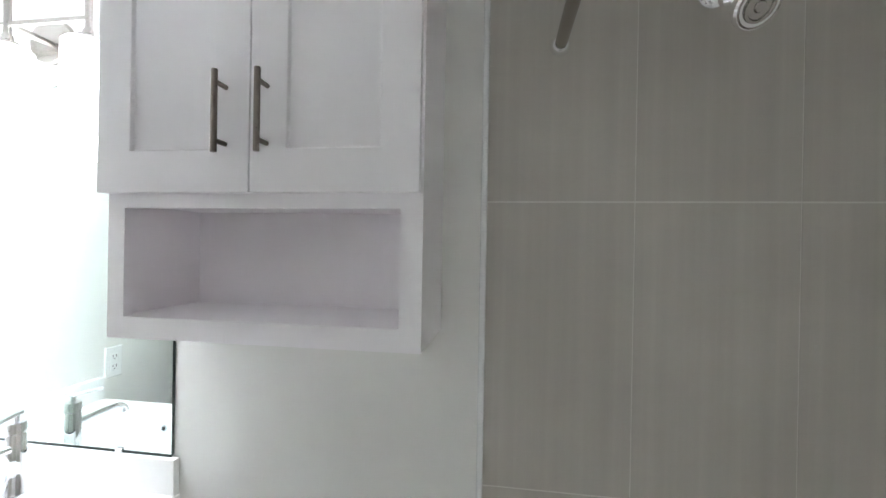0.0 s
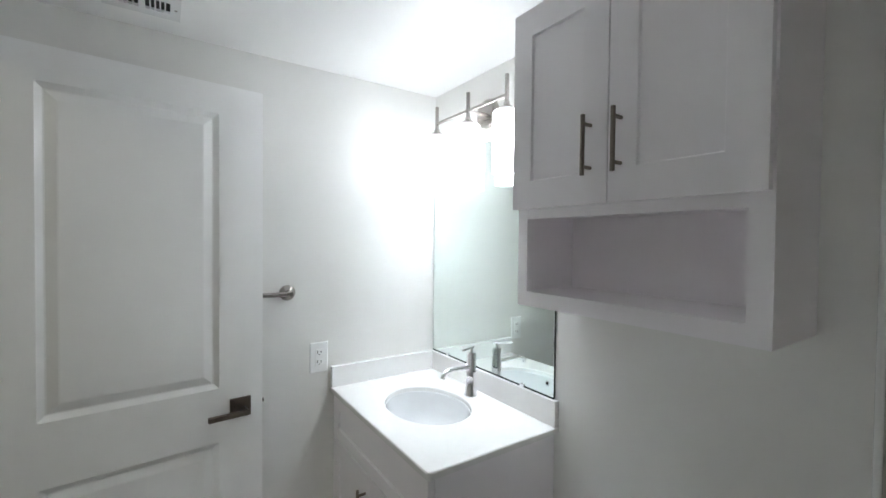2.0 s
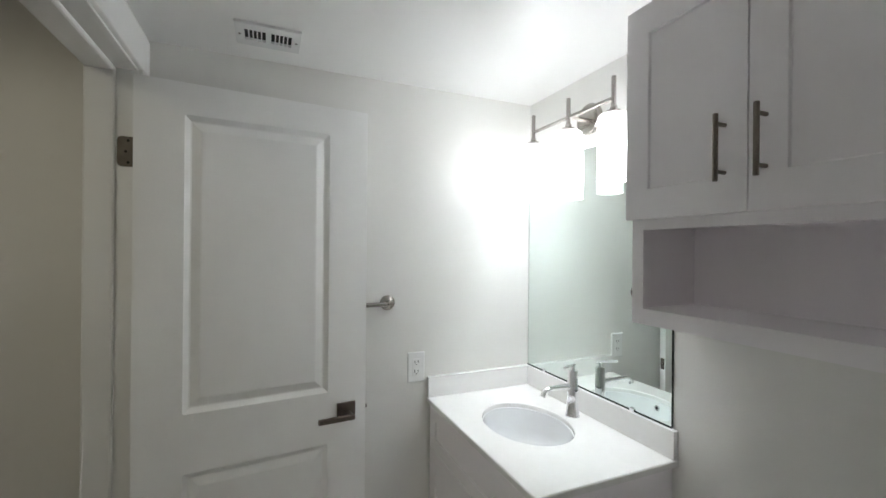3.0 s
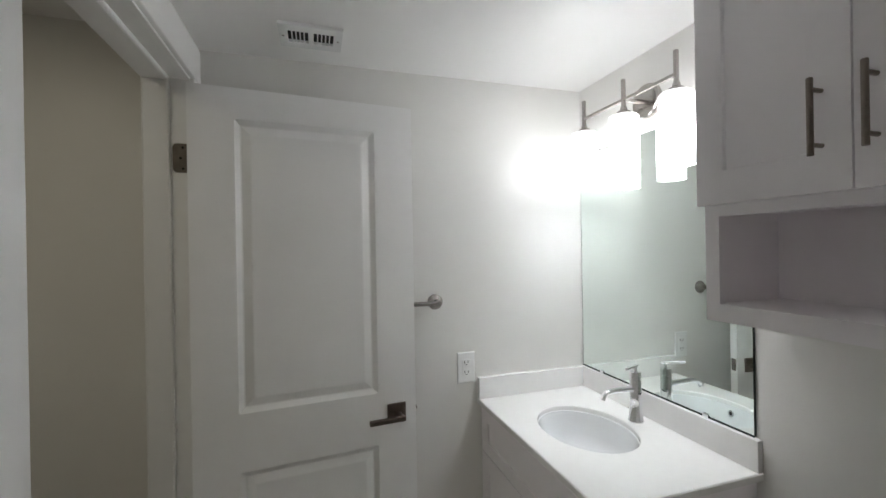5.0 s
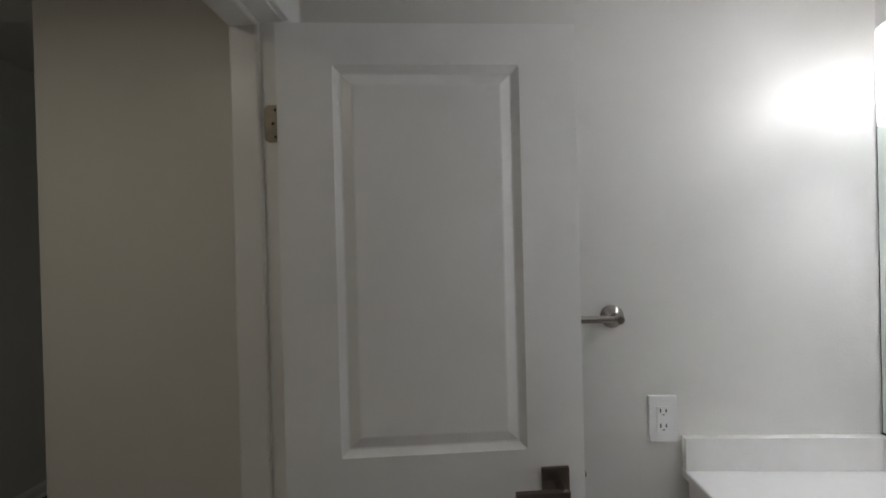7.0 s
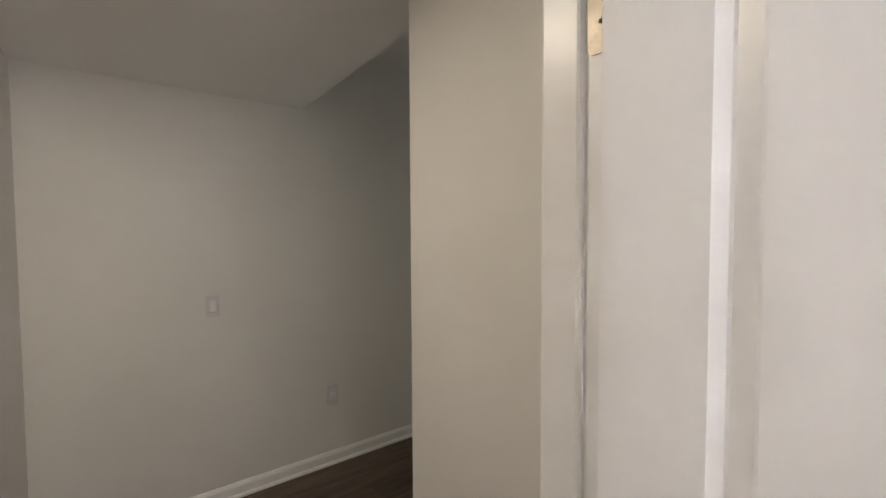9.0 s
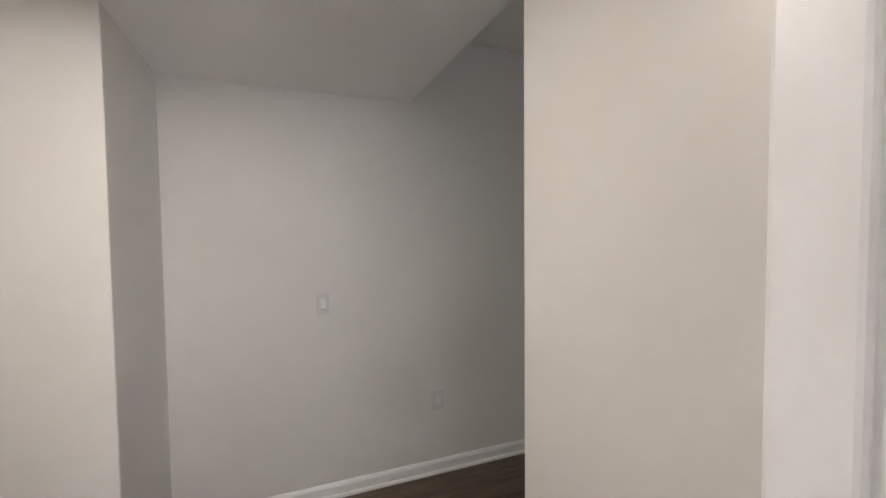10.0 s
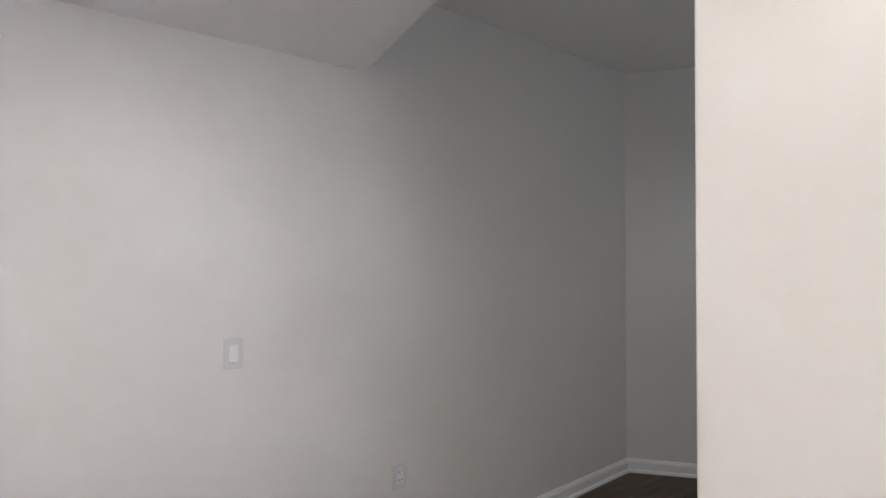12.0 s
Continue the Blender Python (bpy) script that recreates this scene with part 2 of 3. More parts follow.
# unseen closing wall; its opening is made up to hold the fill lamp
setting("wall_room_north", boxes((WX, -1.7, -0.9, -0.78, 0, 2.8), (-0.7, -0.19, -0.9, -0.78, 0, 2.8), (-1.7, -0.7, -0.9, -0.78, 0, 0.95), (-1.7, -0.7, -0.9, -0.78, 2.05, 2.8)), PAINT, "plain painted far-room wall, unseen, with an added lamp opening", "wall")
setting("wall_corridor_east", boxes((EH, EH + 0.12, LY, SH, 0, 2.8)), PAINT, "plain painted wall closing the corridor", "wall")
setting("ceiling_bathroom", boxes((0.0, EB, SY, 0.0, BC, BC + 0.1)), CEIL, "low white bathroom ceiling", "ceiling")
setting("ceiling_corridor", boxes((-0.19, EH, LY, SH, HC, HC + 0.5), (-0.19, LX, FW, LY, HC, HC + 0.5)), CEIL, "low white corridor ceiling with a dropped soffit edge", "ceiling")
setting("ceiling_room", boxes((WX, -0.19, FW, -0.9, RC, RC + 0.1)), CEIL, "higher white ceiling of the dim far room", "ceiling")
setting("floor_bathroom", boxes((0.0, EB, SY, 0.0, -0.1, 0.0)), VINYL, "pale vinyl bathroom floor", "floor")
floor = setting("floor", boxes((WX, EH, FW, SH, -0.1, -0.004), (WX, -0.19, SH, -0.9, -0.1, -0.004), (0.1, 0.925, SH, SY, -0.1, -0.002)), SUBFLOOR, "dark brown wood-look plank floor", "floor")

BASE = [(0, 0), (0.026, 0), (0.026, 0.008), (0.022, 0.016), (0.014, 0.02), (0.014, 0.062), (0.011, 0.070), (0.008, 0.075), (0.004, 0.082), (0, 0.084)]
setting("baseboard_far", extrude_profile(bmesh.new(), BASE, (RW, FW, 0), (LX, FW, 0), (0, 1, 0)), TRIM, "white moulded baseboard with a shoe strip", "baseboard")
setting("baseboard_room", extrude_profile(bmesh.new(), BASE, (RW, FW, 0), (WX, WY, 0), (0.68, 0.733, 0)), TRIM, "white moulded baseboard with a shoe strip", "baseboard")

# ---------------------------------------------------------------- doorway and door
ST0, ST1, STZ = 0.14, 0.885, 2.030     # stop faces
RB = 0.012                             # depth of the rebate
RY = -1.530                            # where the rebate ends
frame_1 = tagged(new("door_frame"), "white enamelled wooden door frame with flat casing", "door frame", kind="structure")
part("jamb", boxes((0.1, ST0 - RB, SH - 0.006, SY + 0.003, 0, 2.062)), TRIM, frame_1)
part("jamb", boxes((ST1 + RB, 0.925, SH - 0.006, SY + 0.003, 0, 2.062)), TRIM, frame_1)
part("head_jamb", boxes((ST0 - RB, ST1 + RB, SH - 0.006, SY + 0.003, STZ + RB, 2.062)), TRIM, frame_1)
part("stop", boxes((ST0 - RB - 0.009, ST0, SH - 0.008, RY, -0.004, STZ + RB + 0.009), bevel=0.0065), TRIM, frame_1)
part("stop", boxes((ST1, ST1 + RB + 0.009, SH - 0.008, RY, -0.004, STZ + RB + 0.009), bevel=0.0065), TRIM, frame_1)
part("head_stop", boxes((ST0 - 0.004, ST1 + 0.004, SH - 0.0075, RY - 0.0005, STZ, STZ + RB + 0.009), bevel=0.0065), TRIM, frame_1)
part("casing", boxes((0.053, 0.122, SY - 0.005, SY + 0.015, -0.004, 2.052), bevel=0.004), TRIM, frame_1)
part("casing", boxes((0.903, 0.975, SY - 0.005, SY + 0.015, -0.004, 2.052), bevel=0.004), TRIM, frame_1)
part("head_casing", boxes((0.053, 0.975, SY - 0.005, SY + 0.0165, 2.048, 2.159), bevel=0.004), TRIM, frame_1)

# door leaf: local x from hinge to latch, y=0 is the face towards the room, +y towards the wall
DOOR = Matrix.Translation((0.1695, -1.477, 0.010)) @ Matrix.Rotation(math.atan2(0.995, -0.099), 4, "Z")
DW, DT, DH = 0.698, 0.035, 2.008
door = thing("door_1", "white two-panel moulded door standing open against the wall", "door", DOOR, kind="structure")
MOULD = [(0, 0), (0.0015, 0.0012), (0.015, 0.0108), (0.019, 0.0116), (0.043, 0.0028), (0.047, 0.0022)]
bm = panelled(bmesh.new(), DW, DH, DT, [(0.126, 0.561, 1.003, 1.912), (0.126, 0.561, 0.21, 0.822)], MOULD)
leaf = part("door_leaf", bm, DOORM, door)
soften(leaf, 0.0036)


def lever_set(parent, side):
    """A square rose with a flat lever; side -1 is the face towards the room."""
    y = 0.0 if side < 0 else DT
    rose = part("rose", boxes((0.592, 0.658, y, y + side * 0.009, 0.894, 0.960), bevel=0.002), DARKNICKEL, parent, "dark satin nickel square rose")
    bm = bmesh.new()
    rod(bm, (0.632, y + side * 0.008, 0.920), (0.632, y + side * 0.050, 0.920), 0.011)
    part("neck", bm, DARKNICKEL, rose, "")
    part("lever", boxes((0.520, 0.645, y + side * 0.038, y + side * 0.053, 0.911, 0.928), bevel=0.003), DARKNICKEL, rose, "flat dark satin nickel lever")


lever_set(door, -1)
lever_set(door, 1)
part("latch_plate", boxes((DW - 0.001, DW + 0.0015, 0.006, 0.029, 0.899, 0.955), bevel=0.0005), NICKEL, door, "brushed latch plate")
bm = bmesh.new()
rod(bm, (DW, 0.017, 0.927), (DW + 0.009, 0.017, 0.927), 0.007)
part("latch_bolt", bm, NICKEL, door)
for hz in (1.800, 0.24):
    # leaf with two rounded corners on the side away from the pin
    bm, R0, y0, y1 = bmesh.new(), 0.012, -1.525, -1.480
    ring = [(y1, hz - 0.044), (y1, hz + 0.044)]
    ring += [(y0 + R0 - R0 * math.sin(a), hz + 0.044 - R0 + R0 * math.cos(a)) for a in [math.pi / 2 * k / 6 for k in range(7)]]
    ring += [(y0 + R0 - R0 * math.cos(a), hz - 0.044 + R0 - R0 * math.sin(a)) for a in [math.pi / 2 * k / 6 for k in range(7)]]
    back = [bm.verts.new((0.1272, y, z)) for y, z in ring]
    front = [bm.verts.new((0.1302, y, z)) for y, z in ring]
    bm.faces.new(back)
    bm.faces.new(front)
    for k in range(len(ring)):
        bm.faces.new((back[k], back[(k + 1) % len(ring)], front[(k + 1) % len(ring)], front[k]))
    hinge = part("hinge", bm, BRONZE, frame_1, "dark satin nickel hinge leaf with screws")
    bm = bmesh.new()
    rod(bm, (0.1435, -1.473, hz - 0.046), (0.1435, -1.473, hz + 0.046), 0.006)
    part("knuckle", bm, BRONZE, hinge)
    for dz, dy in ((-0.032, 0.0), (0.0, -0.006), (0.032, 0.0)):
        bm = bmesh.new()
        rod(bm, (0.1300, -1.498 + dy, hz + dz), (0.1312, -1.498 + dy, hz + dz), 0.0038, 12)
        part("screw", bm, DARK, hinge)

# ---------------------------------------------------------------- vanity
CZ, CF, CR = 0.907, -0.505, 0.764       # counter top, front, right end
vanity = thing("vanity_cabinet", "white shaker vanity cabinet under a quartz top", "vanity", pose(0.0, 0.0, 0.0))
VT = CZ - 0.021                         # open-topped carcass under the bowl
for nm, row in (("side_panel", (0.002, 0.020, -0.470, -0.002, 0.09, VT)), ("side_panel", (0.727, 0.745, -0.470, -0.002, 0.09, VT)), ("bottom_panel", (0.0205, 0.7265, -0.4695, -0.002, 0.0905, 0.108)),
                ("back_panel", (0.0205, 0.7265, -0.014, -0.002, 0.1085, VT)), ("front_rail", (0.0205, 0.7265, -0.4695, -0.452, VT - 0.05, VT)), ("front_panel", (0.0205, 0.7265, -0.4695, -0.458, 0.1085, VT - 0.0505))):
    part(nm, boxes(row, bevel=0.0008), CABINET, vanity)
part("toe_kick", boxes((0.004, 0.740, -0.42, -0.004, 0.0, 0.089)), CABINET, vanity)
SHAKER = [(0, 0), (0.0015, 0.007), (0.003, 0.008)]


def shaker_front(name, x0, x1, z0, z1, y, stile, rail, parent, mat=CABINET, t=0.019):
    """A shaker front whose face is at y and looks along -y."""
    bm = panelled(bmesh.new(), x1 - x0, z1 - z0, t, [(stile, x1 - x0 - stile, rail, z1 - z0 - rail)], SHAKER, both=False)
    bmesh.ops.translate(bm, verts=bm.verts, vec=(x0, y, z0))
    return soften(part(name, bm, mat, parent), 0.0012)


def bar_pull(parent, x, y, z0, z1):
    """A round bar pull with two posts on a face at y."""
    bm = bmesh.new()
    rod(bm, (x, y - 0.030, z0), (x, y - 0.030, z1), 0.0052)
    h = part("handle", bm, DARKNICKEL, parent, "brushed nickel bar pull")
    for z in (z0 + 0.020, z1 - 0.020):
        bm = bmesh.new()
        rod(bm, (x, y + 0.0005, z), (x, y - 0.028, z), 0.0042)
        part("post", bm, DARKNICKEL, h)


shaker_front("drawer_front", 0.008, 0.742, 0.705, 0.872, -0.491, 0.055, 0.045, vanity)
for x0, x1, hx in ((0.008, 0.3735, 0.335), (0.3765, 0.742, 0.415)):
    d = shaker_front("cabinet_door", x0, x1, 0.10, 0.700, -0.491, 0.058, 0.060, vanity)
    bar_pull(d, hx, -0.491, 0.515, 0.650)

# quartz top with an oval cut-out, built as rings round the bowl
BX, BY, RX_, RY_ = 0.368, -0.262, 0.187, 0.146
counter = thing("countertop", "white quartz countertop with a backsplash and side splash", "countertop")
N = 64


def rect_point(a):
    """Where the ray from the bowl's middle at angle a leaves the counter."""
    c, s = math.cos(a), math.sin(a)
    k = min(((CR - BX) if c > 0 else -BX) / c if abs(c) > 1e-9 else 9, ((-0.001 - BY) if s > 0 else (CF - BY)) / s if abs(s) > 1e-9 else 9)
    p, mid, r = Vector((BX + k * c, BY + k * s)), Vector((CR - 0.014, CF + 0.014)), 0.014
    if p.x > mid.x and p.y < mid.y and (p - mid).length > r:
        p = mid + (p - mid).normalized() * r
    return p.x, p.y


bm = bmesh.new()
angles = sorted([2 * math.pi * k / N for k in range(N)] + [math.atan2(y - BY, x - BX) % (2 * math.pi) for x in (0.0, CR) for y in (CF, -0.001)] + [math.atan2(CF - BY, CR - BX) % (2 * math.pi) + d for d in (-0.035, -0.022, -0.011, 0.009, 0.018, 0.028)])
loops = []
for inner, z in ((True, CZ - 0.020), (True, CZ - 0.003), ("soft", CZ), (False, CZ), ("low", CZ - 0.003), ("low", CZ - 0.020)):
    ring = []
    for a in angles:
        if inner is True:
            p = (BX + RX_ * math.cos(a), BY + RY_ * math.sin(a))
        elif inner == "soft":
            p = (BX + (RX_ + 0.003) * math.cos(a), BY + (RY_ + 0.003) * math.sin(a))
        else:
            p = rect_point(a)
            if inner is False:
                p = (min(p[0], CR - 0.003), max(p[1], CF + 0.003))
        ring.append(bm.verts.new((*p, z)))
    loops.append(ring)
loops.append(loops[0])
for a, b in zip(loops, loops[1:]):
    for k in range(len(angles)):
        j = (k + 1) % len(angles)
        bm.faces.new((a[k], a[j], b[j], b[k]))
part("top", bm, QUARTZ, counter)
part("backsplash", boxes((0.0205, CR - 0.002, -0.020, -0.001, CZ, 0.992), bevel=0.0015), QUARTZ, counter)
part("side_splash", boxes((0.001, 0.020, CF + 0.002, -0.001, CZ, 0.992), bevel=0.0015), QUARTZ, counter)

sink = thing("sink_bowl", "white oval undermount ceramic sink bowl", "sink", pose(BX, BY, CZ - 0.0205))
bm = bmesh.new()
prof = [(1.05, 0.0), (1.025, -0.003), (1.0, -0.03), (0.96, -0.075), (0.87, -0.118), (0.68, -0.146), (0.36, -0.157), (0.12, -0.160)]
rings = [[bm.verts.new((RX_ * s * math.cos(2 * math.pi * k / N), RY_ * s * math.sin(2 * math.pi * k / N), z)) for k in range(N)] for s, z in prof]
for a, b in zip(rings, rings[1:]):
    for k in range(N):
        bm.faces.new((a[k], a[(k + 1) % N], b[(k + 1) % N], b[k]))
bm.faces.new(rings[-1])
bowl = part("bowl", bm, SINKM, sink, smooth=True)
sol = bowl.modifiers.new("wall", "SOLIDIFY")
sol.thickness, sol.offset = 0.008, -1
bm = bmesh.new()
lathe(bm, [(0.031, -0.1595), (0.031, -0.157), (0.024, -0.1565), (0.022, -0.158), (0.019, -0.154), (0.004, -0.153)])
part("drain", bm, CHROME, sink, "chrome drain", smooth=True)
bm = bmesh.new()
lathe(bm, [(0.012, 0), (0.012, 0.003), (0.007, 0.0038), (0.006, 0.001)], along((0.0, -0.1400, -0.024), (0.0, -0.12, -0.0215)))
ring = part("overflow_ring", bm, CHROME, sink, "chrome overflow ring", smooth=True)
bm = bmesh.new()
lathe(bm, [(0.0066, 0.002), (0.0066, 0.0032), (0.001, 0.0034)], along((0.0, -0.1400, -0.024), (0.0, -0.12, -0.0215)), 20)
part("overflow_hole", bm, DARK, ring)

# faucet
FX, FY = 0.387, -0.072
faucet = thing("faucet", "polished chrome single-lever faucet on the vanity top", "faucet", pose(FX, FY, CZ))
bm = bmesh.new()
lathe(bm, [(0.026, 0), (0.026, 0.004), (0.0235, 0.008), (0.0195, 0.07), (0.0185, 0.138), (0.0172, 0.140), (0.0172, 0.143), (0.0190, 0.145), (0.0190, 0.166), (0.0175, 0.170), (0.006, 0.172)])
part("body", bm, CHROME, faucet, smooth=True)
bm = bmesh.new()
pts = [(0.0, -0.010, 0.111), (0.004, -0.05, 0.114), (0.008, -0.09, 0.1165), (0.0105, -0.115, 0.117), (0.0125, -0.131, 0.113), (0.0135, -0.141, 0.104), (0.014, -0.145, 0.093)]
tube(bm, pts, [0.0100, 0.0096, 0.0092, 0.0092, 0.0092, 0.0094, 0.0094])
part("spout", bm, CHROME, faucet, smooth=True)
bm = bmesh.new()
rod(bm, (0, 0, 0.170), (0, 0, 0.186), 0.006)
rod(bm, (-0.007, 0.016, 0.188), (0.027, -0.060, 0.191), 0.0052)
part("lever", bm, CHROME, faucet, smooth=True)

# mirror
MT = 1.907
mirror = thing("wall_mirror", "frameless rectangular wall mirror above the backsplash", "mirror", pose(0.0, 0.0, 0.0))
part("mirror_backing", boxes((0.003, 0.746, -0.0045, -0.0008, 0.995, MT)), EDGE, mirror)
part("mirror_glass", boxes((0.006, 0.743, -0.006, -0.0047, 0.998, MT - 0.003)), MIRROR, mirror)
part("bottom_channel", boxes((0.003, 0.746, -0.0085, -0.0062, 0.9925, 0.9965), bevel=0.0008), EDGE, mirror, "thin dark channel")
for cx in (0.13, 0.60):
    part("clip", boxes((cx - 0.010, cx + 0.010, -0.011, -0.0065, 0.9925, 1.004), bevel=0.003), CHROME, mirror, "small mirror clip")

# vanity light
light = thing("vanity_light", "brushed nickel three-light vanity fixture, lit, over the mirror", "wall lamp", pose(0.393, -0.107, 2.008))
bm = bmesh.new()
lathe(bm, [(0.060, 0), (0.060, 0.012), (0.054, 0.020), (0.030, 0.024)], along((0.0, 0.106, 0.004), (0.0, 0.0, 0.004)), 40)
part("canopy", bm, NICKEL, light, smooth=True)
bm = bmesh.new()
rod(bm, (0, 0.086, 0.0), (0, 0.0, 0.0), 0.008)
part("arm", bm, NICKEL, light, smooth=True)
part("bar", boxes((-0.222, 0.222, -0.005, 0.005, -0.005, 0.005), bevel=0.001), NICKEL, light)
for k, dx in enumerate((-0.216, 0.0, 0.216)):
    bm = bmesh.new()
    rod(bm, (dx, 0, -0.03), (dx, 0, 0.070), 0.0075)
    part("stem", bm, NICKEL, light, smooth=True)
    bm = bmesh.new()
    lathe(bm, [(0.008, 0.0), (0.0105, -0.004), (0.0115, -0.014), (0.020, -0.018), (0.0235, -0.022), (0.0245, -0.036), (0.012, -0.038)], pose(dx, 0, -0.022))
    part("fitter", bm, NICKEL, light, smooth=True)
    bm = bmesh.new()
    lathe(bm, [(0.012, 0.0), (0.042, 0.0), (0.0475, -0.006), (0.0475, -0.210), (0.046, -0.212), (0.0445, -0.210), (0.0445, -0.008), (0.012, -0.004)], Matrix(), 48, close=False)
    sh = part("shade", bm, GLASS, light, "glowing frosted glass cylinder shade", smooth=True)
    sh.location = (dx, 0, -0.054)
    bm = bmesh.new()
    lathe(bm, [(0.013, -0.050), (0.014, -0.090), (0.028, -0.120), (0.030, -0.136), (0.024, -0.152), (0.002, -0.161)], Matrix(), 32)
    part("bulb", bm, GLOW, sh, "lit bulb seen through the shade's open end", smooth=True)

# ---------------------------------------------------------------- cabinet over the toilet
KX0, KX1, KY, KB, KD, KT = 0.800, 1.398, -0.230, 1.333, 1.597, 2.142
kab = thing("wall_cabinet", "white shaker wall cabinet with an open cubby below two doors", "cabinet", pose(0.0, 0.0, 0.0))
for nm, r in (("upper_box", (KX0, KX1, KY + 0.018, -0.001, KD - 0.012, KT)), ("side_panel", (KX0, KX0 + 0.016, KY + 0.018, -0.001, KB, KD - 0.012)), ("side_panel", (KX1 - 0.016, KX1, KY + 0.018, -0.001, KB, KD - 0.012)),
              ("shelf", (KX0 + 0.016, KX1 - 0.016, KY + 0.018, -0.001, KB + 0.018, KB + 0.040)), ("back_panel", (KX0 + 0.016, KX1 - 0.016, -0.012, -0.001, KB + 0.040, KD - 0.012))):
    part(nm, boxes(r), CABINET, kab)
bm = bmesh.new()
OX0, OX1, OZ0, OZ1 = KX0 + 0.034, KX1 - 0.039, KB + 0.040, KD - 0.022
for r in ((KX0, OX0, KB, KT), (OX1, KX1, KB, KT), (OX0, OX1, KB, OZ0), (OX0, OX1, OZ1, KT)):
    box(bm, r[0], r[1], KY, KY + 0.018, r[2], r[3])
bmesh.ops.remove_doubles(bm, verts=bm.verts, dist=1e-5)
part("face_frame", bm, CABINET, kab)
KM = 1.0955
for x0, x1, hx in ((KX0 - 0.004, KM - 0.0018, KM - 0.045), (KM + 0.0018, KX1 - 0.004, KM + 0.032)):
    d = shaker_front("cabinet_door", x0, x1, KD + 0.004, KT - 0.004, KY - 0.020, 0.066, 0.074, kab)
    bar_pull(d, hx, KY - 0.020, 1.664, 1.802)

# toilet below the cabinet
toilet = thing("toilet", "white ceramic toilet standing under the wall cabinet", "toilet", pose(1.10, 0.0, 0.0))


def rounded_block(x0, x1, y0, y1, z0, z1, r, top=0.0):
    bm = bmesh.new()
    n = 8
    rings = []
    for z, inset in ((z0, 0.0), (z1 - top, 0.0), (z1, top)):
        ring = []
        for cx, cy, a0 in ((x1 - r, y1 - r, 0), (x0 + r, y1 - r, 90), (x0 + r, y0 + r, 180), (x1 - r, y0 + r, 270)):
            for k in range(n + 1):
                a = radians(a0 + 90 * k / n)
                ring.append(bm.verts.new((cx + (r - inset) * math.cos(a), cy + (r - inset) * math.sin(a), z)))
        rings.append(ring)
    m = len(rings[0])
    for a, b in zip(rings, rings[1:]):
        for k in range(m):
            bm.faces.new((a[k], a[(k + 1) % m], b[(k + 1) % m], b[k]))
    bm.faces.new(rings[0][::-1])
    bm.faces.new(rings[-1])
    return bm


part("tank", rounded_block(-0.222, 0.20, -0.20, -0.025, 0.37, 0.672, 0.04), CERAMIC, toilet, smooth=True)
part("tank_lid", rounded_block(-0.234, 0.212, -0.212, -0.014, 0.672, 0.7095, 0.045, 0.008), CERAMIC, toilet, smooth=True)
bm = bmesh.new()
prof = [(0.11, 0.0), (0.10, 0.03), (0.095, 0.15), (0.13, 0.28), (0.18, 0.36), (0.185, 0.385)]
lathe(bm, prof, Matrix.Translation((0, -0.42, 0)) @ Matrix.Diagonal((1, 1.28, 1, 1)), 40)
box(bm, -0.10, 0.10, -0.30, -0.05, 0.0, 0.37, bevel=0.02)
part("bowl", bm, CERAMIC, toilet, smooth=True)
bm = bmesh.new()
lathe(bm, [(0.183, 0.386), (0.190, 0.392), (0.190, 0.412), (0.178, 0.420), (0.02, 0.422)], Matrix.Translation((0, -0.42, 0)) @ Matrix.Diagonal((1, 1.28, 1, 1)), 40)
part("seat_lid", bm, CERAMIC, toilet, smooth=True)

# ---------------------------------------------------------------- towel bar, outlet, vent
bar = thing("towel_bar", "brushed nickel towel bar on the wall behind the door", "towel bar", pose(0.0, 0.0, 0.0))
TZ = 1.305
bm = bmesh.new()
rod(bm, (0.050, -0.676, TZ), (0.050, -1.20, TZ), 0.0088)
part("rail", bm, NICKEL, bar, smooth=True)
for y in (-0.676, -1.20):
    bm = bmesh.new()
    lathe(bm, [(0.030, 0.0005), (0.030, 0.006), (0.024, 0.012), (0.012, 0.022), (0.010, 0.040), (0.0125, 0.044), (0.0125, 0.058), (0.009, 0.063)], along((0, y, TZ), (0.1, y, TZ)))
    part("post", bm, NICKEL, bar, smooth=True)


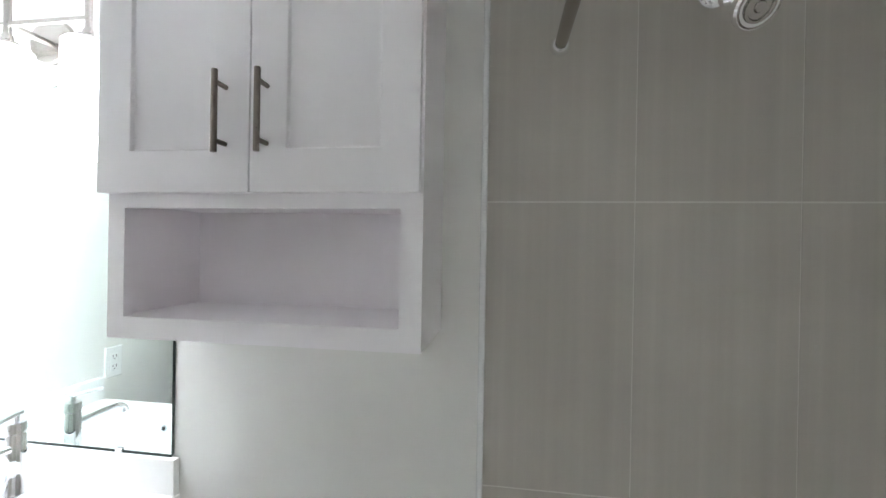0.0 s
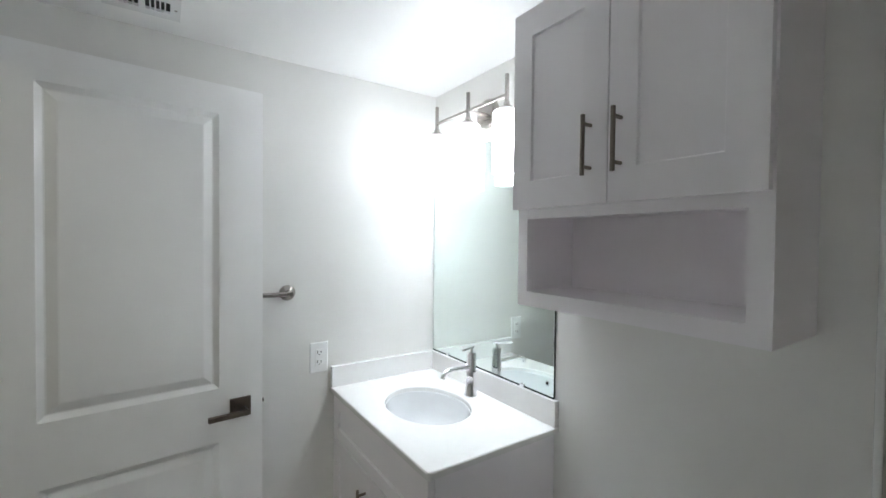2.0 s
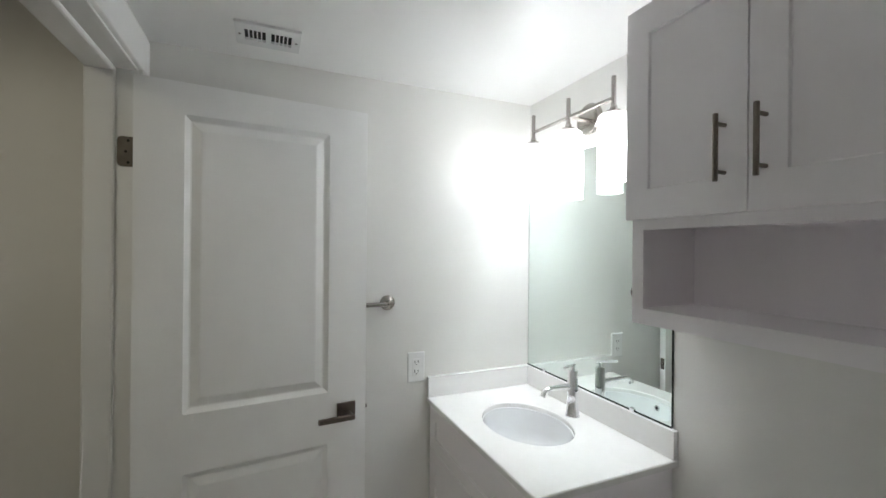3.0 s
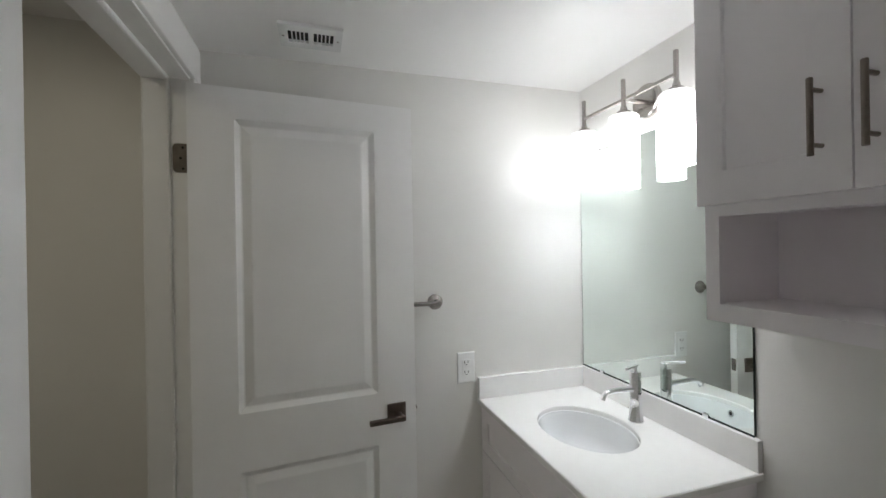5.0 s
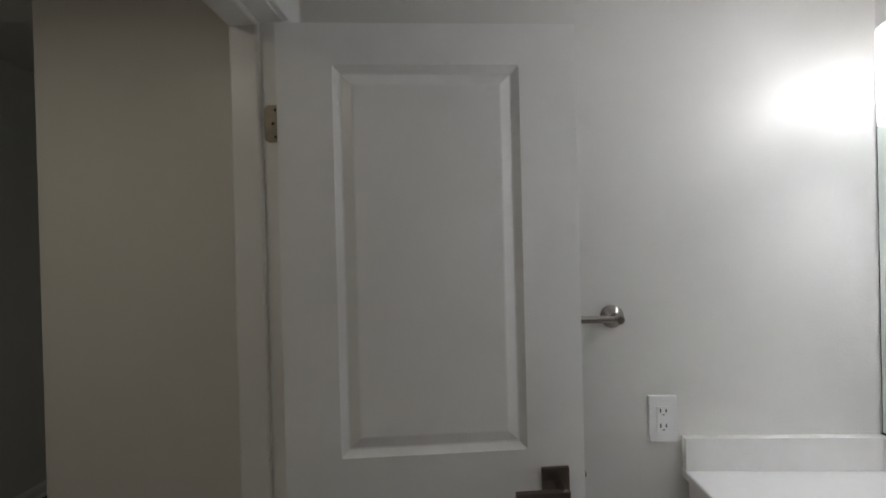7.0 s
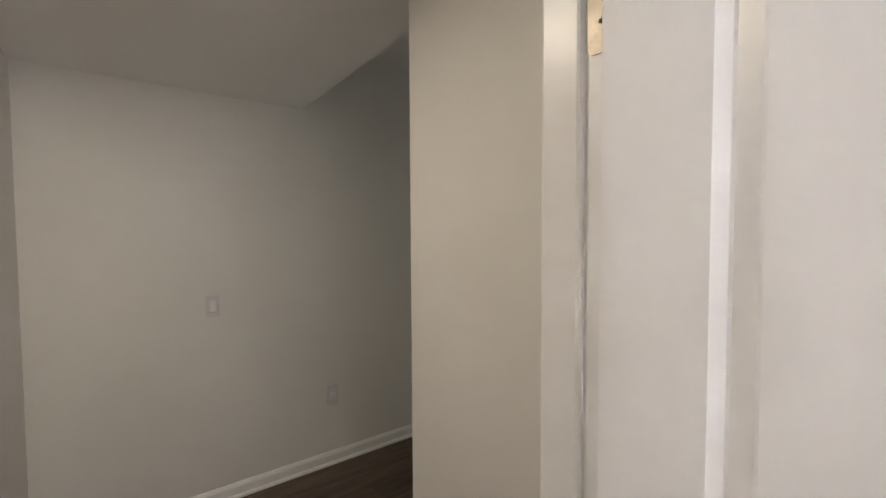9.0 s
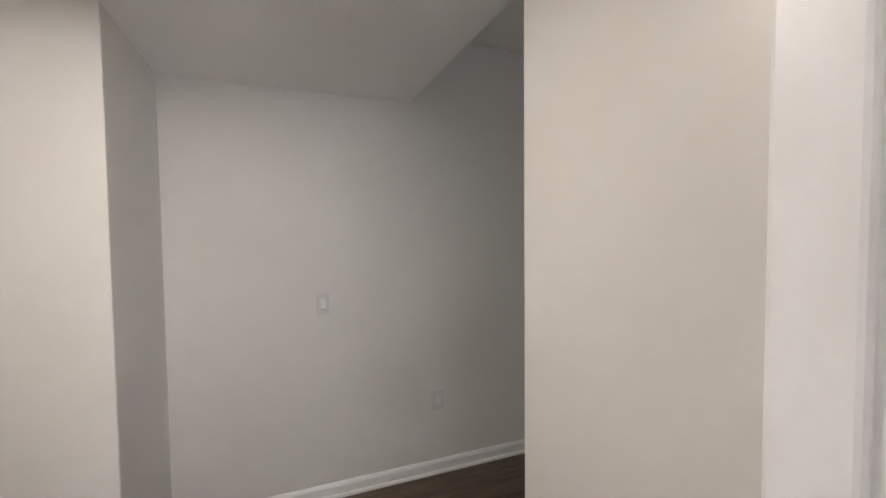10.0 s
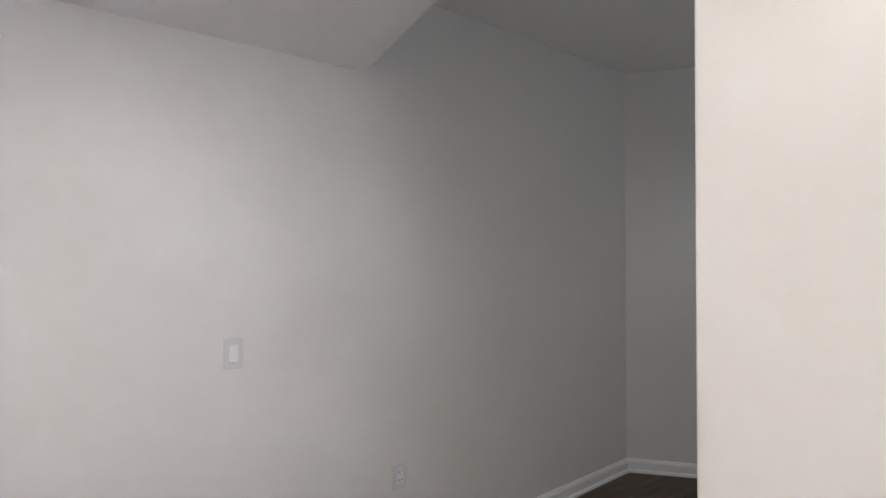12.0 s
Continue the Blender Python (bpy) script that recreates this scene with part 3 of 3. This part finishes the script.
def wall_plate(name, label, category, m, w, h, kind_of, plastic=PLASTIC):
    """Local: x across, z up, plate proud towards -y."""
    ob = thing(name, label, category, m)
    bm = boxes((-w / 2, w / 2, -0.006, 0.0, -h / 2, h / 2))
    top = [e for e in bm.edges if all(v.co.y < -0.005 for v in e.verts)]
    bmesh.ops.bevel(bm, geom=top, offset=0.0045, segments=3, profile=0.6, affect="EDGES")
    part("plate", bm, plastic, ob)
    if kind_of == "outlet":
        part("receptacle", boxes((-0.0165, 0.0165, -0.0078, -0.006, -0.0335, 0.0335), bevel=0.0006), PLASTIC, ob)
        for dz in (0.0195, -0.0195):
            part("slot", boxes((-0.0086, -0.0056, -0.0083, -0.0077, dz - 0.002, dz + 0.0085)), DARK, ob)
            part("slot", boxes((0.0056, 0.0086, -0.0083, -0.0077, dz - 0.001, dz + 0.0075)), DARK, ob)
            bm = bmesh.new()
            rod(bm, (0, -0.0077, dz - 0.0075), (0, -0.0083, dz - 0.0080), 0.0034, 12)
            part("slot", bm, DARK, ob)
        screws = (0.048, -0.048)
    else:
        part("switch_frame", boxes((-0.0168, 0.0168, -0.0072, -0.006, -0.0335, 0.0335), bevel=0.0005), plastic, ob)
        bm = bmesh.new()
        side = [[bm.verts.new((x, y, z)) for y, z in ((-0.0070, 0.031), (-0.0080, 0.031), (-0.0080, 0.0), (-0.0141, -0.031), (-0.0070, -0.031))] for x in (-0.0145, 0.0145)]
        for k in range(5):
            bm.faces.new((side[0][k], side[0][(k + 1) % 5], side[1][(k + 1) % 5], side[1][k]))
        bm.faces.new(side[0])
        bm.faces.new(side[1])
        part("rocker", bm, GLOSSY, ob, "white rocker paddle")
        # dark strip that paints the shadow below the rocker's raised edge
        part("rocker_shadow", boxes((-0.0152, 0.0152, -0.0076, -0.0072, -0.0335, -0.0312)), DARK, ob)
        screws = (0.048, -0.048)
    for dz in screws:
        bm = bmesh.new()
        rod(bm, (0, -0.006, dz), (0, -0.0068, dz), 0.0028, 12)
        part("screw", bm, PLASTIC, ob)
    return ob


wall_plate("power_outlet", "white duplex power outlet beside the vanity splash", "outlet", pose(0.0, -0.552, 1.036, 0, 0, 90), 0.073, 0.122, "outlet")
wall_plate("power_outlet", "off-white duplex power outlet low on the far wall", "outlet", pose(-0.348, FW, 0.458, 0, 0, 180), 0.073, 0.120, "outlet", SHADEDPLATE)
wall_plate("light_switch", "white rocker switch on the far wall, its plate greyed as if shaded", "light switch", pose(0.326, FW, 1.108, 0, 0, 180), 0.066, 0.116, "switch", SHADEDPLATE)

vent = thing("ceiling_vent", "white metal ceiling register with dark slots", "vent", pose(0.196, -1.121, BC))
VX, VY = 0.070, 0.094
# near-black sheet instead of an open duct: paints the dark behind the slats
part("duct_shade", boxes((-VX + 0.02, VX - 0.02, -VY + 0.02, VY - 0.02, -0.0025, -0.0005)), DARK, vent)
bm = bmesh.new()
for r in ((-VX, VX, -VY, -VY + 0.026), (-VX, VX, VY - 0.026, VY), (-VX, -VX + 0.036, -VY + 0.026, VY - 0.026), (VX - 0.036, VX, -VY + 0.026, VY - 0.026), (-VX + 0.036, VX - 0.036, -0.008, 0.008)):
    box(bm, r[0], r[1], r[2], r[3], -0.011, -0.0026)
bmesh.ops.remove_doubles(bm, verts=bm.verts, dist=1e-5)
part("frame", bm, PLASTIC, vent)
for k in range(2):
    y0 = -VY + 0.026 if k == 0 else 0.008
    span = VY - 0.034
    for j in range(1, 5):
        y = y0 + span * j / 5
        part("slat", boxes((-VX + 0.036, VX - 0.036, y - 0.0019, y + 0.0019, -0.0105, -0.003)), PLASTIC, vent)
for y in (-VY + 0.012, VY - 0.012):
    bm = bmesh.new()
    rod(bm, (0, y, -0.011), (0, y, -0.0125), 0.004, 12)
    part("screw", bm, NICKEL, vent)

# ---------------------------------------------------------------- shower end
curtain_rod = thing("curtain_rod", "straight metal shower curtain rod", "curtain rod", pose(1.642, -0.013, 1.937))
bm = bmesh.new()
rod(bm, (0, -0.012, 0), (0, SY + 0.013 + 0.012, 0), 0.0125, 24)
part("tube", bm, NICKEL, curtain_rod, smooth=True)
for y, s in ((0.0, -1), (SY + 0.013, 1)):
    bm = bmesh.new()
    lathe(bm, [(0.021, 0.0005), (0.021, 0.006), (0.0185, 0.013), (0.0155, 0.018), (0.0135, 0.020)], along((0, y, 0), (0, y + s, 0)))
    part("flange", bm, CHROME, curtain_rod, smooth=True)

shower = thing("shower_head", "round chrome shower head on a short wall arm", "shower head", pose(1.915, -0.013, 2.026))
bm = bmesh.new()
lathe(bm, [(0.029, 0.0005), (0.028, 0.004), (0.020, 0.010), (0.012, 0.012)], along((0.022, 0, 0), (0.022, -1, 0)))
part("flange", bm, CHROME, shower, smooth=True)
bm = bmesh.new()
tube(bm, [(0.022, -0.004, 0), (0.021, -0.04, -0.002), (0.015, -0.07, -0.018), (0.003, -0.105, -0.065)], [0.0105] * 4)
part("arm", bm, CHROME, shower, smooth=True)
bm = bmesh.new()
lathe(bm, [(0.012, -0.006), (0.019, 0.0), (0.019, 0.016), (0.013, 0.022), (0.016, 0.030), (0.032, 0.058), (0.038, 0.066), (0.039, 0.078), (0.036, 0.082)], along((0.003, -0.100, -0.060), (0.030, -0.190, -0.145)), 40)
part("head", bm, CHROME, shower, smooth=True)
bm = bmesh.new()
lathe(bm, [(0.0355, 0.0805), (0.034, 0.0845), (0.031, 0.0815), (0.026, 0.0815), (0.025, 0.0855), (0.021, 0.0865), (0.019, 0.083), (0.010, 0.083), (0.008, 0.086), (0.001, 0.0865)], along((0.003, -0.100, -0.060), (0.030, -0.190, -0.145)), 40)
part("spray_face", bm, NICKEL, shower, "grey spray face", smooth=True)

# ---------------------------------------------------------------- tiles and planks
TX = 1.482
trim_bm = box(bmesh.new(), TX, TX + 0.0135, -0.0165, -0.0003, 0.0, BC, bevel=0.006, segments=5)
setting("tile_edge_trim", trim_bm, CERAMIC, "white edge strip of the tiled shower wall", "trim")
tiled = setting("tile_wall", boxes((TX + 0.010, EB, -0.0085, -0.0005, 0.0, BC)), GROUT, "grey-beige tiled shower wall with vertical tiles", "wall")
cols = [TX + 0.0135, 1.798, 2.106, EB - 0.001]
rows_ = [0.0, 0.388, 1.0, 1.612, BC - 0.001]
shared = {}
for xa, xb in zip(cols, cols[1:]):
    for za, zb in zip(rows_, rows_[1:]):
        key = (round(xb - xa, 3), round(zb - za, 3))
        if key not in shared:
            bm = boxes((0.0009, xb - xa - 0.0009, -0.0016, 0.0, 0.0017, zb - za - 0.0017), bevel=0.0006)
            ob = link("tile", bm, TILE, tiled)
            shared[key] = ob.data
        else:
            ob = new("tile", shared[key])
            ob.parent = tiled
        ob.location = (xa, -0.0087, za)

PW = 0.18
me = None
for i in range(16):
    y0 = FW + 0.004 + PW * i
    x = WX - (i * 0.47 % 1.22)
    while x < EH:
        a, b = max(x, WX), min(x + 1.22, EH if y0 < SH - 0.05 else -0.19)
        if b - a > 0.05 and y0 + PW <= (-0.9 if b <= -0.19 else SH):
            bm = boxes((0.0008, b - a - 0.0008, 0.0008, PW - 0.0008, -0.004, 0.0), bevel=0.0007)
            p = link("plank", bm, WOOD, floor)
            p.location = (a, y0, 0.0)
        x += 1.22
